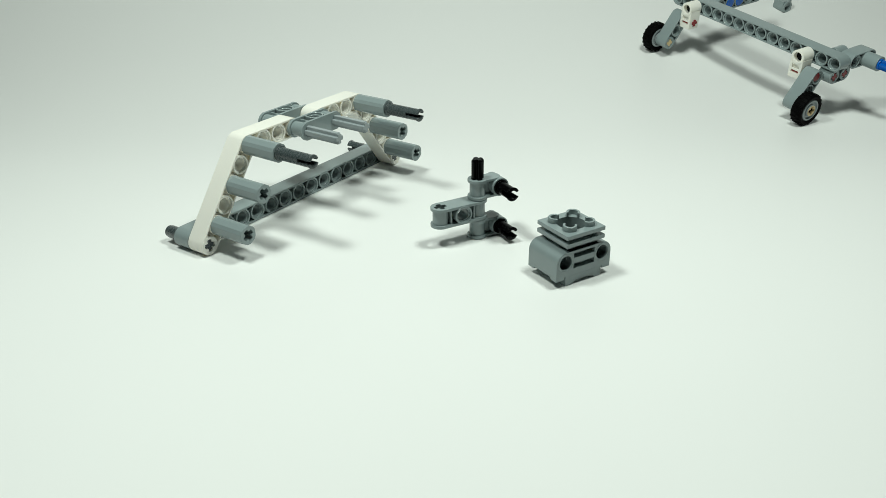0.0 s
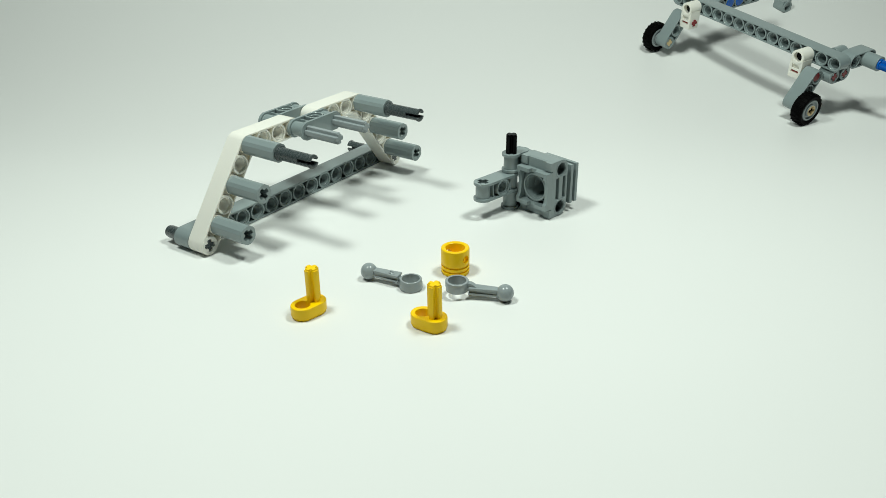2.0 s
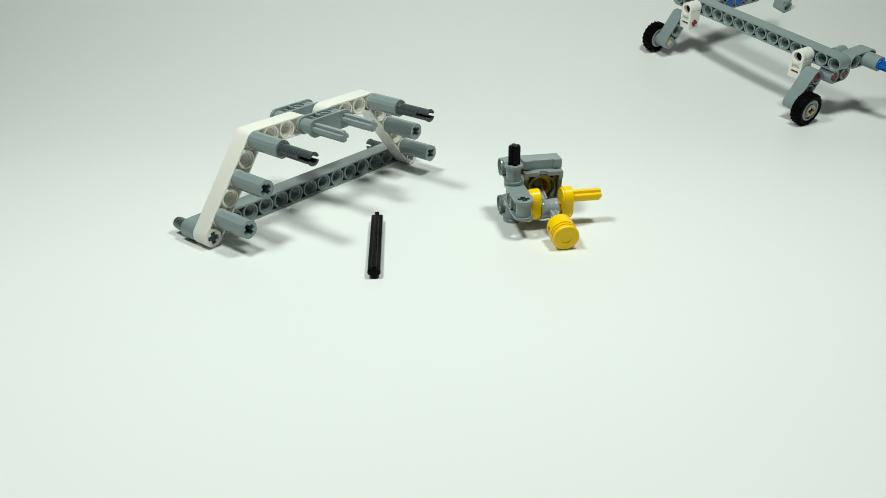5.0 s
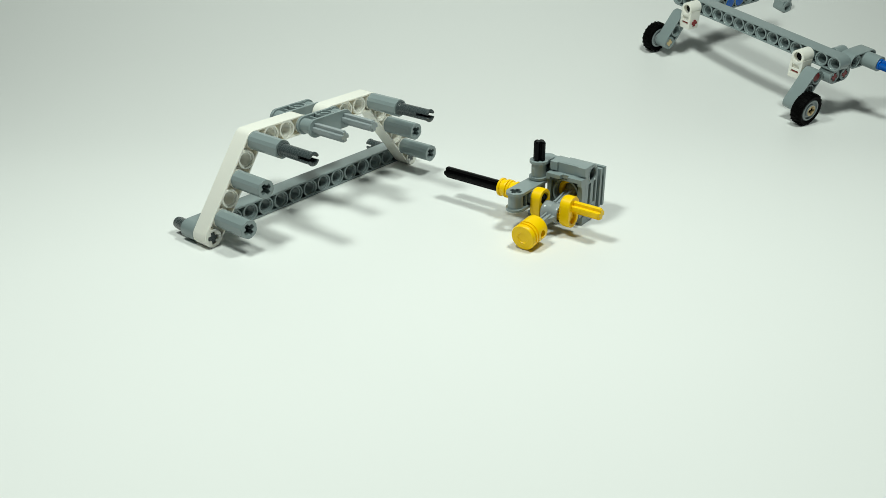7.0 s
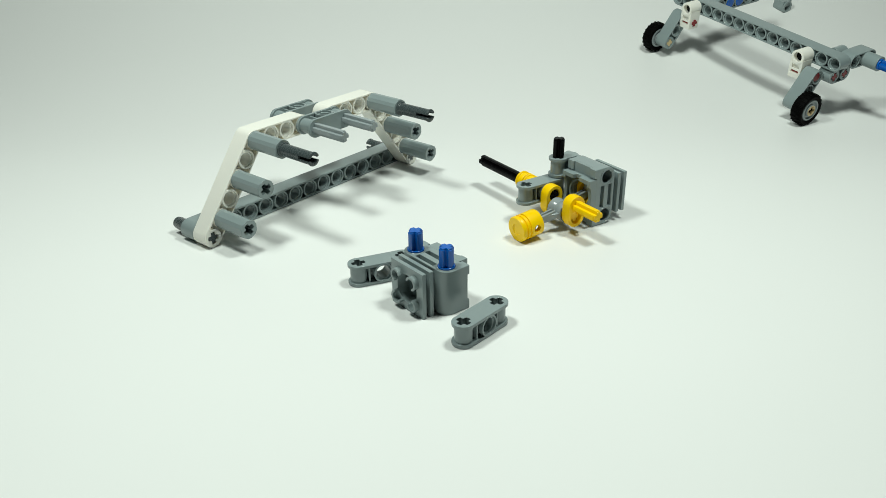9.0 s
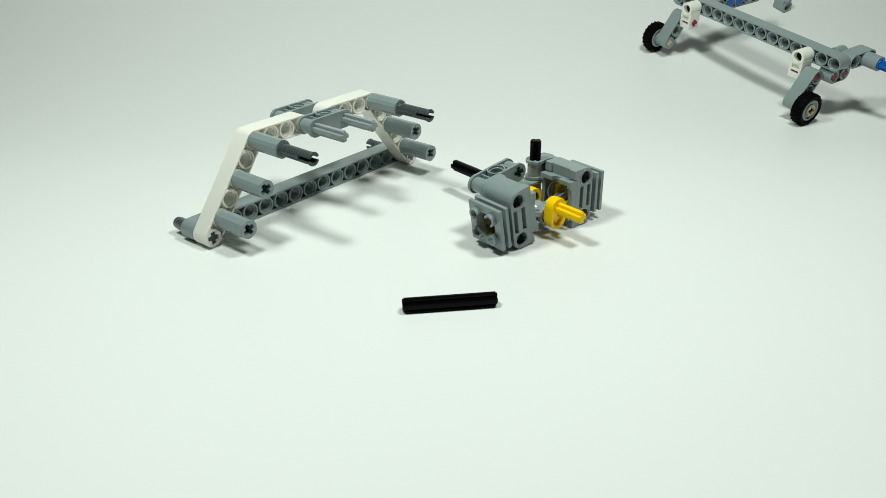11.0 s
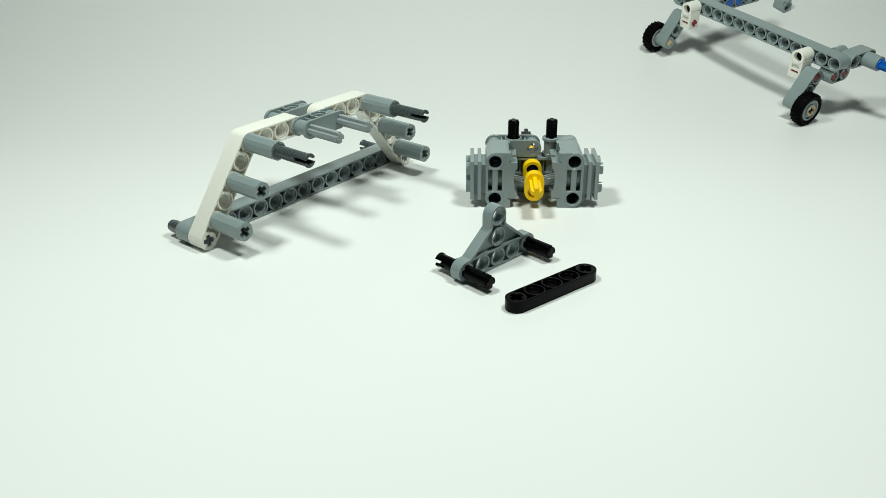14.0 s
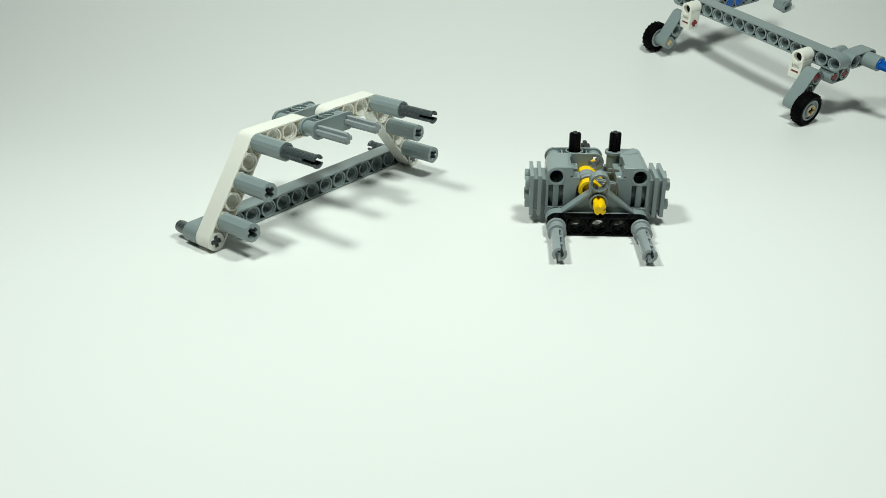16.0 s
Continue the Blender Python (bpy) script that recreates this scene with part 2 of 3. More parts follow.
# ---- the wheeled chassis standing further back, on the rise of the sheet ----
def build_chassis():
    """Its space: the cross beam's first hole at the origin, holes every 8 mm along x, front towards -y."""
    c = thing("wheeled_chassis", "grey toy chassis on black rubber wheels with white and blue connectors", "toy chassis")
    up = pose(0, 0, 0, 90, 0, 0)  # holes along y
    across = Matrix(((0, 0, 1, 0), (1, 0, 0, 0), (0, 1, 0, 0), (0, 0, 0, 1)))  # plane yz, holes along x
    turn = pose(0, 0, 0, 0, 90, 0)
    path, centres = line_path(15)
    part("cross_beam", beam_mesh(path, centres), GREY, c, "long light grey beam with round holes", m=up.copy())
    lean = radians(54.6)
    leg_holes = [(-8 - 8 * k * math.cos(lean), -8 - 8 * k * math.sin(lean)) for k in range(3)]
    ya, za = leg_holes[2]
    for s, x_con, x_leg, x_wheel in ((-1, 16, 8, 0), (1, 96, 104, 112)):
        # white connector: a pin socket facing forwards over an axle socket lying across
        tube = put(lathe([(2.5, -3.9), (3.1, -3.9), (3.1, -4.0), (3.75, -4.0), (3.75, 4.0), (2.5, 4.0)], 28), up)
        jaw = [(-3.5, -11.5), (3.5, -11.5), (3.75, -9.0)]
        notch, slot = [(-2.3, -6.4), (2.3, -6.4), (2.3, -4.3), (-2.3, -4.3)], [(-2.4, -8.7), (2.4, -8.7), (2.4, -7.4), (-2.4, -7.4)]
        jaw_top = [(2.9 * math.cos(a), 2.9 * math.sin(a)) for a in [radians(-150 + 120 * k / 8) for k in range(9)]]
        jaw += [(3.75, -1.45), *jaw_top[::-1], (-3.75, -1.45), (-3.75, -9.0)]
        face = put(prism(jaw, [notch, slot], 2.2, 3.8), up)
        core = put(prism(jaw, [], -3.7, 2.25), up)
        wc = part("white_connector", join(tube, face, core), WHITE, c, "white plastic connector", m=mpose(x_con, -8, 0), bevel=0.3)
        part("axle_slot", prism([(-2.3, -8.5), (2.3, -8.5), (2.3, -7.6), (-2.3, -7.6)], [], 2.0, 3.2), RED, wc, "dark red axle seen in the slot", m=mpose(x_con, -8, 0) @ up)
        # black pin added deep in the bore, which makes the socket look dark inside
        part("pin", solid([(1.2, -10.0), (2.45, -9.6), (2.45, 3.2)], 20), BLACK, wc, "black pin added to darken the socket", m=mpose(x_con, 0, 0) @ pose(0, 0, 0, -90, 0, 0))
        part("leg", put(beam_mesh(leg_holes, leg_holes, (2,)), across), GREY, c, "light grey beam holding the wheel", m=mpose(x_leg, 0, 0))
        if s < 0:
            part("axle_tip", axle_mesh(16.4, 2.36, 0.95), RED, wc, "dark red axle end", m=mpose(x_con - 4.0, -8, -8) @ turn)
            part("axle", axle_mesh(15.6), TAN, c, "tan cross axle through the leg", m=mpose(x_leg - 3.9, ya, za) @ turn)
        else:
            part("pin_head", solid([(2.4, -7.5), (2.4, 3.0), (2.1, 3.3)], 20), RED, c, "dark red pin head in the beam hole", m=mpose(x_leg, -8, -8) @ turn)
        hub = mpose(x_wheel, ya, za) @ turn
        rim = lathe([(2.7, -3.4), (3.3, -3.4), (3.3, -2.2), (4.5, -2.2), (4.6, -3.1), (5.5, -3.1), (5.7, -2.6), (5.7, 2.6), (5.5, 3.1), (4.6, 3.1), (4.5, 2.2), (3.3, 2.2), (3.3, 3.4), (2.7, 3.4)], 32)
        w = part("wheel", rim, PALE, c, "small pale grey wheel", m=hub)
        tread = lathe([(5.6, -2.5), (6.2, -3.1), (7.4, -3.3), (8.0, -2.9), (8.25, -2.0), (8.3, 0), (8.25, 2.0), (8.0, 2.9), (7.4, 3.3), (6.2, 3.1), (5.6, 2.5)], 48)
        lugs = [put(prism([(8.0, -0.42), (8.62, -0.34), (8.62, 0.34), (8.0, 0.42)], [], -2.7 + 2.6 * (k % 2), 0.1 + 2.6 * (k % 2)), pose(0, 0, 0, 0, 0, k * 9)) for k in range(40)]
        part("tyre", join(tread, *lugs), RUBBER, w, "black rubber tyre", m=hub, bevel=0.1)
        part("axle_end", prism(circle(2.75, 22), [cross(2.3, 0.8)], -3.7, 3.6), TAN, w, "tan axle socket", m=hub)
        if s > 0:
            part("axle", axle_mesh(13, 2.25, 0.75), BLACK, w, "dark axle inside the socket", m=mpose(x_wheel - 4, ya, za) @ turn)
    # under the near end: a short beam on two red axles
    part("lower_beam", put(beam_mesh([(0, 0), (8, 0)], [(0, 0), (8, 0)], (0, 1)), across), GREY, c, m=mpose(108, 0, -8))
    for y in (0, 8):
        part("axle_tip", axle_mesh(7.4), RED, c, "dark red axle end", m=mpose(108.2, y, -8) @ turn)
    part("end_socket", join(lathe([(2.4, 4.1), (3.75, 4.1), (3.75, 11.5), (3.3, 12), (2.4, 12)], 26), solid([(2.3, 5), (2.3, 11.4)], 18)), GREY, c, m=mpose(105, 0, 0.6) @ pose(0, 0, 0, -90, 0, 0))
    part("side_beam", put(beam_mesh([(8, 0), (20, 0)], [(8, 0), (16, 0)]), across), GREY, c, m=mpose(112, 0, 0))
    part("pin_joiner", lathe([(2.5, 0), (3.85, 0), (3.85, 8.4), (2.5, 8.4)], 28), GREY, c, m=mpose(115.95, 16, 0) @ turn)
    part("blue_pin", pin_mesh(8, 10, True, True), BLUE, c, "blue friction pin", m=mpose(124.6, 16, 0) @ turn @ pose(0, 0, 0, 0, 180, 0))
    side = [(8 + 8 * i, 0) for i in range(5)]
    part("side_beam", put(beam_mesh([side[0], side[-1]], side), across), GREY, c, m=mpose(19, 0, 0))
    for y in (16, 24):
        part("blue_pin", solid([(2.4, -7), (2.4, 0.2), (2.95, 0.25), (2.95, 0.9), (1.5, 1.0)], 22), BLUE, c, "blue friction pin", m=mpose(22.2, y, 0) @ turn)
    part("rear_joiner", join(lathe([(2.5, 0), (3.85, 0), (3.85, -8.6), (2.5, -8.6)], 28), prism([(-3.8, 0), (3.8, 0), (3.8, 3.8), (-3.8, 3.8)], [], -8.4, -1.0)), GREY, c, m=mpose(13.4, 83, -19.2) @ turn @ pose(0, 0, 0, 0, 0, 90))
    c.matrix_basis = place(330.48, -64.28, 47.88, 5.21, 8.46, -113.88)
    return c


# ---- engine elements ----
def build_cylinder(label):
    """Upright: skirt block at the bottom, pin holes along y at x = +-8, z = 9, two fins and four studs on top."""
    c = thing("engine_cylinder", label, "toy engine cylinder", "engine cylinders")
    up = pose(0, 0, 0, 90, 0, 0)
    arc = lambda x, z, r, a, b, n=6: [(x + r * math.cos(radians(a + (b - a) * k / n)), z + r * math.sin(radians(a + (b - a) * k / n))) for k in range(n + 1)]
    outline = [(-11.9, 2.6), (-8.3, 2.6), (-8.3, 3.6), (8.3, 3.6), (8.3, 2.6), (11.9, 2.6)] + arc(8, 9, 3.9, 0, 90) + arc(-8, 9, 3.9, 90, 180)
    holes = [circle(2.6, 22, -8, 9), circle(2.6, 22, 8, 9)]
    slots = [[(-4.6, z - 0.9), (4.6, z - 0.9), (4.6, z + 0.9), (-4.6, z + 0.9)] for z in (7.0, 11.0)]
    bits = [prism(outline, holes + slots, 4.6, 7.9), prism(outline, holes + slots, -7.9, -4.6)]
    bits += [put(lathe([(2.6, -3.5), (3.5, -3.5), (3.5, 8.05), (3.0, 8.05), (3.0, 7.3), (2.6, 7.3)], 22), mpose(s * 8, 9, 0)) for s in (-1, 1)]
    bits += [put(lathe([(2.6, 3.5), (3.5, 3.5), (3.5, -8.05), (3.0, -8.05), (3.0, -7.3), (2.6, -7.3)], 22), mpose(s * 8, 9, 0)) for s in (-1, 1)]
    for s in (-1, 1):
        shell = arc(8, 9, 3.93, 0, 90) + [(6.4, 12.93), (6.4, 11.7)] + arc(8, 9, 2.75, 90, 0) + [(10.75, 4.2), (11.93, 4.2)]
        if s < 0:
            shell = [(-x, y) for x, y in shell]
        bits.append(prism(shell, [], -7.86, 7.86))
        bits.append(prism([(s * 7.0, 3.3), (s * 11.85, 3.3), (s * 11.85, 4.5), (s * 7.0, 4.5)], [], -4.8, 4.8))
        bits.append(prism([(s * 4.8, 3.6), (s * 5.6, 3.6), (s * 5.6, 12.6), (s * 4.8, 12.6)], [], -5, 5))
    body = join(*[put(b, up) for b in bits])
    lid = prism([(-7.5, -7.7), (7.5, -7.7), (7.5, 7.7), (-7.5, 7.7)], [circle(5.1, 28)], 11.8, 12.9)
    sleeve = lathe([(5.15, 2.2), (5.95, 2.2), (5.95, 12.5), (5.15, 12.5)], 32)
    scoop = [(5.2 * math.cos(math.pi * k / 8), 1.3 * math.sin(math.pi * k / 8)) for k in range(9)]
    skirt = []
    for k, half in enumerate((7.9, 7.9, 6.3, 6.3)):
        cut = scoop[::-1] if k < 2 else [(-1.7, 0), (-1.3, 1.9), (1.3, 1.9), (1.7, 0)]
        wall = prism([(-half, 3.7), (-half, 0), *cut, (half, 0), (half, 3.7)], [], 6.2, 7.9)
        skirt.append(put(wall, pose(0, 0, 0, 0, 0, (0, 180, 90, 270)[k]) @ up))
    skirt = join(*skirt)
    neck = prism([(-6.3, -6.3), (6.3, -6.3), (6.3, 6.3), (-6.3, 6.3)], [circle(5.1, 28)], 12.8, 17.8)
    part("body", join(body, lid, sleeve, skirt, neck), GREY, c)
    for z in (14.6, 17.6):
        part("fin", prism([(-8.3, -8.3), (8.3, -8.3), (8.3, 8.3), (-8.3, 8.3)], [circle(5.1, 28)], z, z + 1.5), GREY, c)
    for x in (-4, 4):
        for y in (-4, 4):
            a = math.atan2(-y, -x)
            part("stud", lathe([(1.6, 19.0), (2.45, 19.0), (2.45, 20.9), (1.6, 20.9)], 14, True, a + 1.05, a + TAU - 1.05), GREY, c, m=mpose(x, y, 0))
    return c


def build_connector_assembly():
    """In the engine's space: upright axle at x = 8, y = 12; sockets at heights 4, 12 and 20."""
    a = thing("connector_assembly", "grey connectors stacked on an upright black axle with two black pins", "toy connector")
    part("long_connector", long_connector_mesh(), GREY, a, m=mpose(0, 12, 12))
    for z in (4, 20):
        part("short_connector", short_connector_mesh(), GREY, a, m=mpose(8, 12, z))
        part("pin", pin_mesh(7, 8.5, True), BLACK, a, "black slit pin", m=mpose(16, 8, z) @ pose(0, 0, 0, 90, 0, 0))
    part("axle", axle_mesh(31.4), BLACK, a, "black cross axle", m=mpose(8, 12, 16))
    return a


def build_piston(label):
    """Upright with the open end at the top; crown at z = 0."""
    prof = [(3.3, 2.5), (3.3, 8.9), (3.45, 9.5), (3.9, 9.8), (4.6, 9.8), (4.95, 9.6), (5.05, 9.2), (5.05, 3.9), (4.55, 3.8), (4.55, 3.1), (5.05, 3.0), (5.05, 2.3), (4.55, 2.2), (4.55, 1.5),
            (5.05, 1.4), (5.05, 0.4), (4.75, 0.0), (2.2, 0.0), (2.0, 0.3), (0.0001, 0.3), (0.0001, 2.5)]
    p = thing("piston", label, "toy piston", "pistons")
    shell = part("shell", lathe(prof, 40), YELLOW, None, bevel=0.0)
    bore = part("bore", solid([(1.45, -7), (1.45, 7)], 20), YELLOW, None, bevel=0.0, m=mpose(0, 0, 6.4) @ pose(0, 0, 0, 0, 90, 0))
    cut = shell.modifiers.new("hole", "BOOLEAN")
    cut.operation, cut.object, cut.solver = "DIFFERENCE", bore, "EXACT"
    drilled = bpy.data.meshes.new_from_object(shell.evaluated_get(bpy.context.evaluated_depsgraph_get()))
    drilled.name = "shell"
    shell.modifiers.clear()
    shell.data = drilled
    drilled.set_sharp_from_angle(angle=radians(38))
    shell.parent = p
    bpy.data.objects.remove(bore)
    part("ball_cup", lathe([(2.0, 2.6), (3.25, 2.6), (3.25, 6.0), (2.9, 6.0)], 28), YELLOW, p, bevel=0)
    return p


def build_rod(label):
    """Lying: big ring at the origin, ball at x = ROD; the ring sits half a step lower than the arm."""
    r = thing("connecting_rod", label, "toy connecting rod", "connecting rods")
    part("ring", lathe([(3.05, -2.9), (3.9, -2.9), (4.0, -2.7), (4.0, -0.9), (3.8, -0.6), (3.8, 0.6), (3.65, 0.8), (3.05, 0.8)], 32), PALE, r)
    side = [(2.9, -2.6), (4.6, -2.6), (5.6, -2.2), (6.8, -1.4), (14.2, -1.2), (14.2, 1.3), (6.2, 1.6), (4.8, 1.2), (4.0, 0.4), (2.9, 0.4)]
    web = put(prism(side, [], -1.0, 1.0), pose(0, 0, 0, 90, 0, 0))
    flanges = [prism([(4.2, -1.9), (14.2, -1.35), (14.2, 1.35), (4.2, 1.9)], [], z, z + 0.8) for z in (-1.3, 0.6)]
    part("arm", join(web, *flanges), PALE, r, bevel=0.25)
    part("dimple", lathe([(0.45, 1.35), (0.95, 1.35), (0.95, 1.75), (0.45, 1.75)], 14), PALE, r, bevel=0, m=mpose(7.6, 0, 0))
    n = 12
    part("ball", solid([(2.95 * math.cos(-math.pi / 2 + math.pi * k / n), 2.95 * math.sin(-math.pi / 2 + math.pi * k / n)) for k in range(1, n)], 24), PALE, r, bevel=0, m=mpose(ROD, 0, 0))
    return r


def build_crank(label):
    """Lying: oval web on the sheet, axle standing up at the origin, crank hole at x = -4.6."""
    c = thing("crank", label, "toy crank", "crank halves")
    part("web", join(prism(stroke([(-4.6, 0), (0, 0)], 4.0), [circle(2.45, 20, -4.6, 0)], 0.7, 4.4), prism(stroke([(-4.6, 0), (0, 0)], 3.7), [circle(2.45, 20, -4.6, 0)], 0, 1.0)), YELLOW, c, bevel=0.3)
    part("axle", axle_mesh(13.3, 2.42, 0.95), YELLOW, c, m=mpose(0, 0, 9.55))
    return c


def build_bush(label):
    b = thing("bush", label, "toy bush", "bushes")
    part("collar", lathe([(2.2, -1.95), (3.6, -1.95), (3.75, -1.7), (3.75, -1.0), (3.2, -0.8), (3.2, 0.8), (3.75, 1.0), (3.75, 1.7), (3.6, 1.95), (2.2, 1.95)], 26), YELLOW, b)
    return b


def build_axle(length, label):
    a = thing("axle", label, "toy axle", "black axles")
    part("rod", axle_mesh(length), BLACK, a)
    return a


def build_pin(name, material, label, l0, l1, axle_side=True, group=""):
    p = thing(name, label, "toy pin", group)
    part("shaft", pin_mesh(l0, l1, True, axle_side), material, p)
    return p


def build_stop_pin(label):
    """A long grey pin with a wide stop, along z: stop end at 0, slit end at 24."""
    p = thing("stop_pin", label, "toy pin", "grey stop pins")
    part("stop", lathe([(1.7, 0), (3.5, 0), (3.75, 0.3), (3.75, 1.4), (2.9, 1.6), (2.9, 5.0), (3.6, 5.2), (3.6, 6.4), (1.7, 6.6)], 26), PALE, p)
    bits = []
    for k in (0, 1):
        bits.append(lathe([(1.5, 6.0), (2.55, 6.0), (2.55, 20), (1.5, 20)], 10, True, math.pi * k + 0.24, math.pi * (k + 1) - 0.24))
    bridges = [lathe([(0.9, z), (2.5, z), (2.5, z + 1.5), (0.9, z + 1.5)], 24) for z in (6.2, 12.4, 18.4)]
    part("shaft", join(*bits, *bridges, solid([(1.0, 5), (1.0, 19)], 12), *split_end(19.2, 24.0, r=2.5, gap=0.3)), PALE, p)
    return p


def build_connector(label):
    c = thing("long_connector", label, "toy connector", "loose connectors")
    part("socket_bar", long_connector_mesh(), GREY, c)
    return c


def build_triangle():
    """Standing on its long edge: holes along y, long row at z = 4."""
    t = thing("triangle_plate", "grey triangular toy plate with seven holes", "toy plate")
    up = pose(0, 0, 0, 90, 0, 0)
    centres = [(-16, 4), (-8, 4), (0, 4), (8, 4), (16, 4), (0, 12), (0, 20)]
    h = 2.2
    crown = lambda r: [(r * math.cos(math.pi * k / 12), 20 + r * math.sin(math.pi * k / 12)) for k in range(13)]
    bits = [prism(stroke([(-16, 4), (16, 4)], 3.75), [cross(2.4, 0.95, -16, 4), cross(2.4, 0.95, 16, 4)] + [circle(2.75, 22, x, 4) for x in (-8, 0, 8)], -0.9, 0.9),
            prism([(-12.5, 7.6), (12.5, 7.6), (3.5, 15.5), (-3.5, 15.5)], [circle(2.75, 22, 0, 12)], -0.9, 0.9),
            prism(stroke([(-16, 4), (16, 4)], 3.85), [stroke([(-16, 4), (16, 4)], 3.0)], -h, h),
            prism([(-3.6, 15.4), (3.6, 15.4), *crown(3.8)], [circle(2.75, 22, 0, 20)], -0.9, 0.9),
            prism([(3.0, 15.6), (3.85, 15.6), *crown(3.85), (-3.85, 15.6), (-3.0, 15.6), *crown(3.0)[::-1]], [], -h, h)]
    for s in (-1, 1):
        bits.append(prism([(s * 14.5, 7.4), (s * 3.3, 16.6), (s * 3.3, 15.3), (s * 12.6, 7.5)], [], -h, h))
    for i, (x, z) in enumerate(centres):
        if i in (0, 4):
            bits.append(prism(circle(3.3, 22, x, z), [cross(2.4, 0.95, x, z)], -h, h))
        else:
            bits.append(put(lathe([(2.62, -h + 0.7), (3.0, -h + 0.7), (3.0, -h), (3.6, -h), (3.6, h), (3.0, h), (3.0, h - 0.7), (2.62, h - 0.7)], 22), mpose(x, z, 0)))
    part("plate", join(*[put(b, up) for b in bits]), GREY, t)
    return t


def build_black_beam():
    """Centred; holes along y."""
    b = thing("beam", "thin short black toy beam with five holes", "toy beam")
    path = [(-16, 0), (16, 0)]
    part("bar", beam_mesh(path, [(-16 + 8 * i, 0) for i in range(5)], (0, 4), 4.2), BLACK, b, m=pose(0, 0, 0, 90, 0, 0))
    return b


build_room()
side_frame = build_frame()
chassis = build_chassis()
assembly = build_connector_assembly()
cylinder_a = build_cylinder("light grey finned toy engine cylinder with two pin holes")
cylinder_b = build_cylinder("light grey finned toy engine cylinder added as the second one")
piston_a, piston_b = build_piston("yellow plastic toy piston with two grooves"), build_piston("yellow plastic toy piston with two grooves")
rod_a, rod_b = build_rod("pale grey toy connecting rod with ball end"), build_rod("pale grey toy connecting rod with ball end")
crank_a, crank_b = build_crank("yellow toy crank half with cross axle"), build_crank("yellow toy crank half with cross axle")
long_axle = build_axle(48, "long black cross axle")
second_axle = build_axle(31.4, "short black cross axle standing upright in the connectors")
bush_a, bush_b = build_bush("yellow toy bush on the black axle"), build_bush("yellow toy bush on the black axle")
blue_a = build_pin("axle_pin", BLUE, "blue axle pin with slit end", 7.2, 7.2, True, "blue axle pins")
blue_b = build_pin("axle_pin", BLUE, "blue axle pin with slit end", 7.2, 7.2, True, "blue axle pins")
conn_a, conn_b = build_connector("grey toy connector with two axle sockets"), build_connector("grey toy connector with two axle sockets")
triangle = build_triangle()
black_a = build_pin("long_axle_pin", BLACK, "long black axle pin", 17, 8, True, "black axle pins")
black_b = build_pin("long_axle_pin", BLACK, "long black axle pin", 17, 8, True, "black axle pins")
black_beam = build_black_beam()
grey_a, grey_b = build_stop_pin("pale grey long toy pin with a stop collar"), build_stop_pin("pale grey long toy pin with a stop collar")


# ---- stop motion: every thing rests, then stands in its next place ----
def steps(ob, poses):
    """Rows of (seconds, pose): each pose is held until just before the next one."""
    rows, tick = [(0.0, poses[0][1])], 1 / FPS
    for t, m in poses[1:]:
        last = rows[-1][1]
        q0, q1 = last.to_quaternion(), m.to_quaternion()
        if q0.dot(q1) < 0:
            q1.negate()
        n = int(q0.rotation_difference(q1).angle // radians(75))
        rows.append((t - (n + 1) * tick, last))
        for j in range(1, n + 1):
            f = j / (n + 1)
            rows.append((t - (n + 1 - j) * tick, Matrix.LocRotScale(last.translation.lerp(m.translation, f), q0.slerp(q1, f), None)))
        rows.append((t, m))
    rows.append((16.0, rows[-1][1]))
    clean = []
    for t, m in rows:
        if clean and frame(t) <= frame(clean[-1][0]):
            clean[-1] = (clean[-1][0], m)
        else:
            clean.append((t, m))
    walk(ob, clean)


def engine(x, y, yaw):
    """The engine's space: crank axis over the origin, pistons along x, front towards -y."""
    return place(x, y, 0, 0, 0, yaw)


def along(x0, y0, x1, y1, z):
    """Lying, with the thing's own z axis from the first point towards the second."""
    return place(x0, y0, z, 0, 0, math.degrees(math.atan2(y1 - y0, x1 - x0))) @ pose(0, 0, 0, 0, 90, 0)


def beside(s, z=0.0, m=None):
    """A waiting place on the sheet, before the view."""
    p = place(-165 + 117 * s, -100 - 174 * s, z)
    return p @ m if m is not None else p


# the engine's stations, in time order
STATIONS = [(0.0, engine(55.1, -93.1, -26.4)), (0.4, engine(58.1, -90.6, -30.5)), (0.6, engine(59.5, -93.6, -12.6)), (0.8, engine(88.1, -92.3, -12.6)),
            (4.0, engine(86.4, -95.6, -10.7)), (4.8, engine(86.8, -99.1, 12.2)), (5.0, engine(90.6, -104.0, 44.3)), (5.2, engine(94.8, -112.2, 76.0)), (6.4, engine(96.9, -109.3, 78.5)), (6.8, engine(92.1, -110.4, 33.5)),
            (7.0, engine(88.8, -107.1, -3.6)), (7.2, engine(92.6, -108.6, -21.9)), (10.4, engine(86.3, -103.4, -15.7)), (11.6, engine(91.3, -111.6, -22.3)),
            (11.8, engine(112.3, -89.8, -44.7)), (12.0, engine(109.6, -86.7, -57.1)), (16.0, engine(108.7, -115.3, -59.2))]
CYL_A, CYL_B = place(7, 0, 12, 0, 90, 0), place(-7, 0, 12, 0, -90, 0)


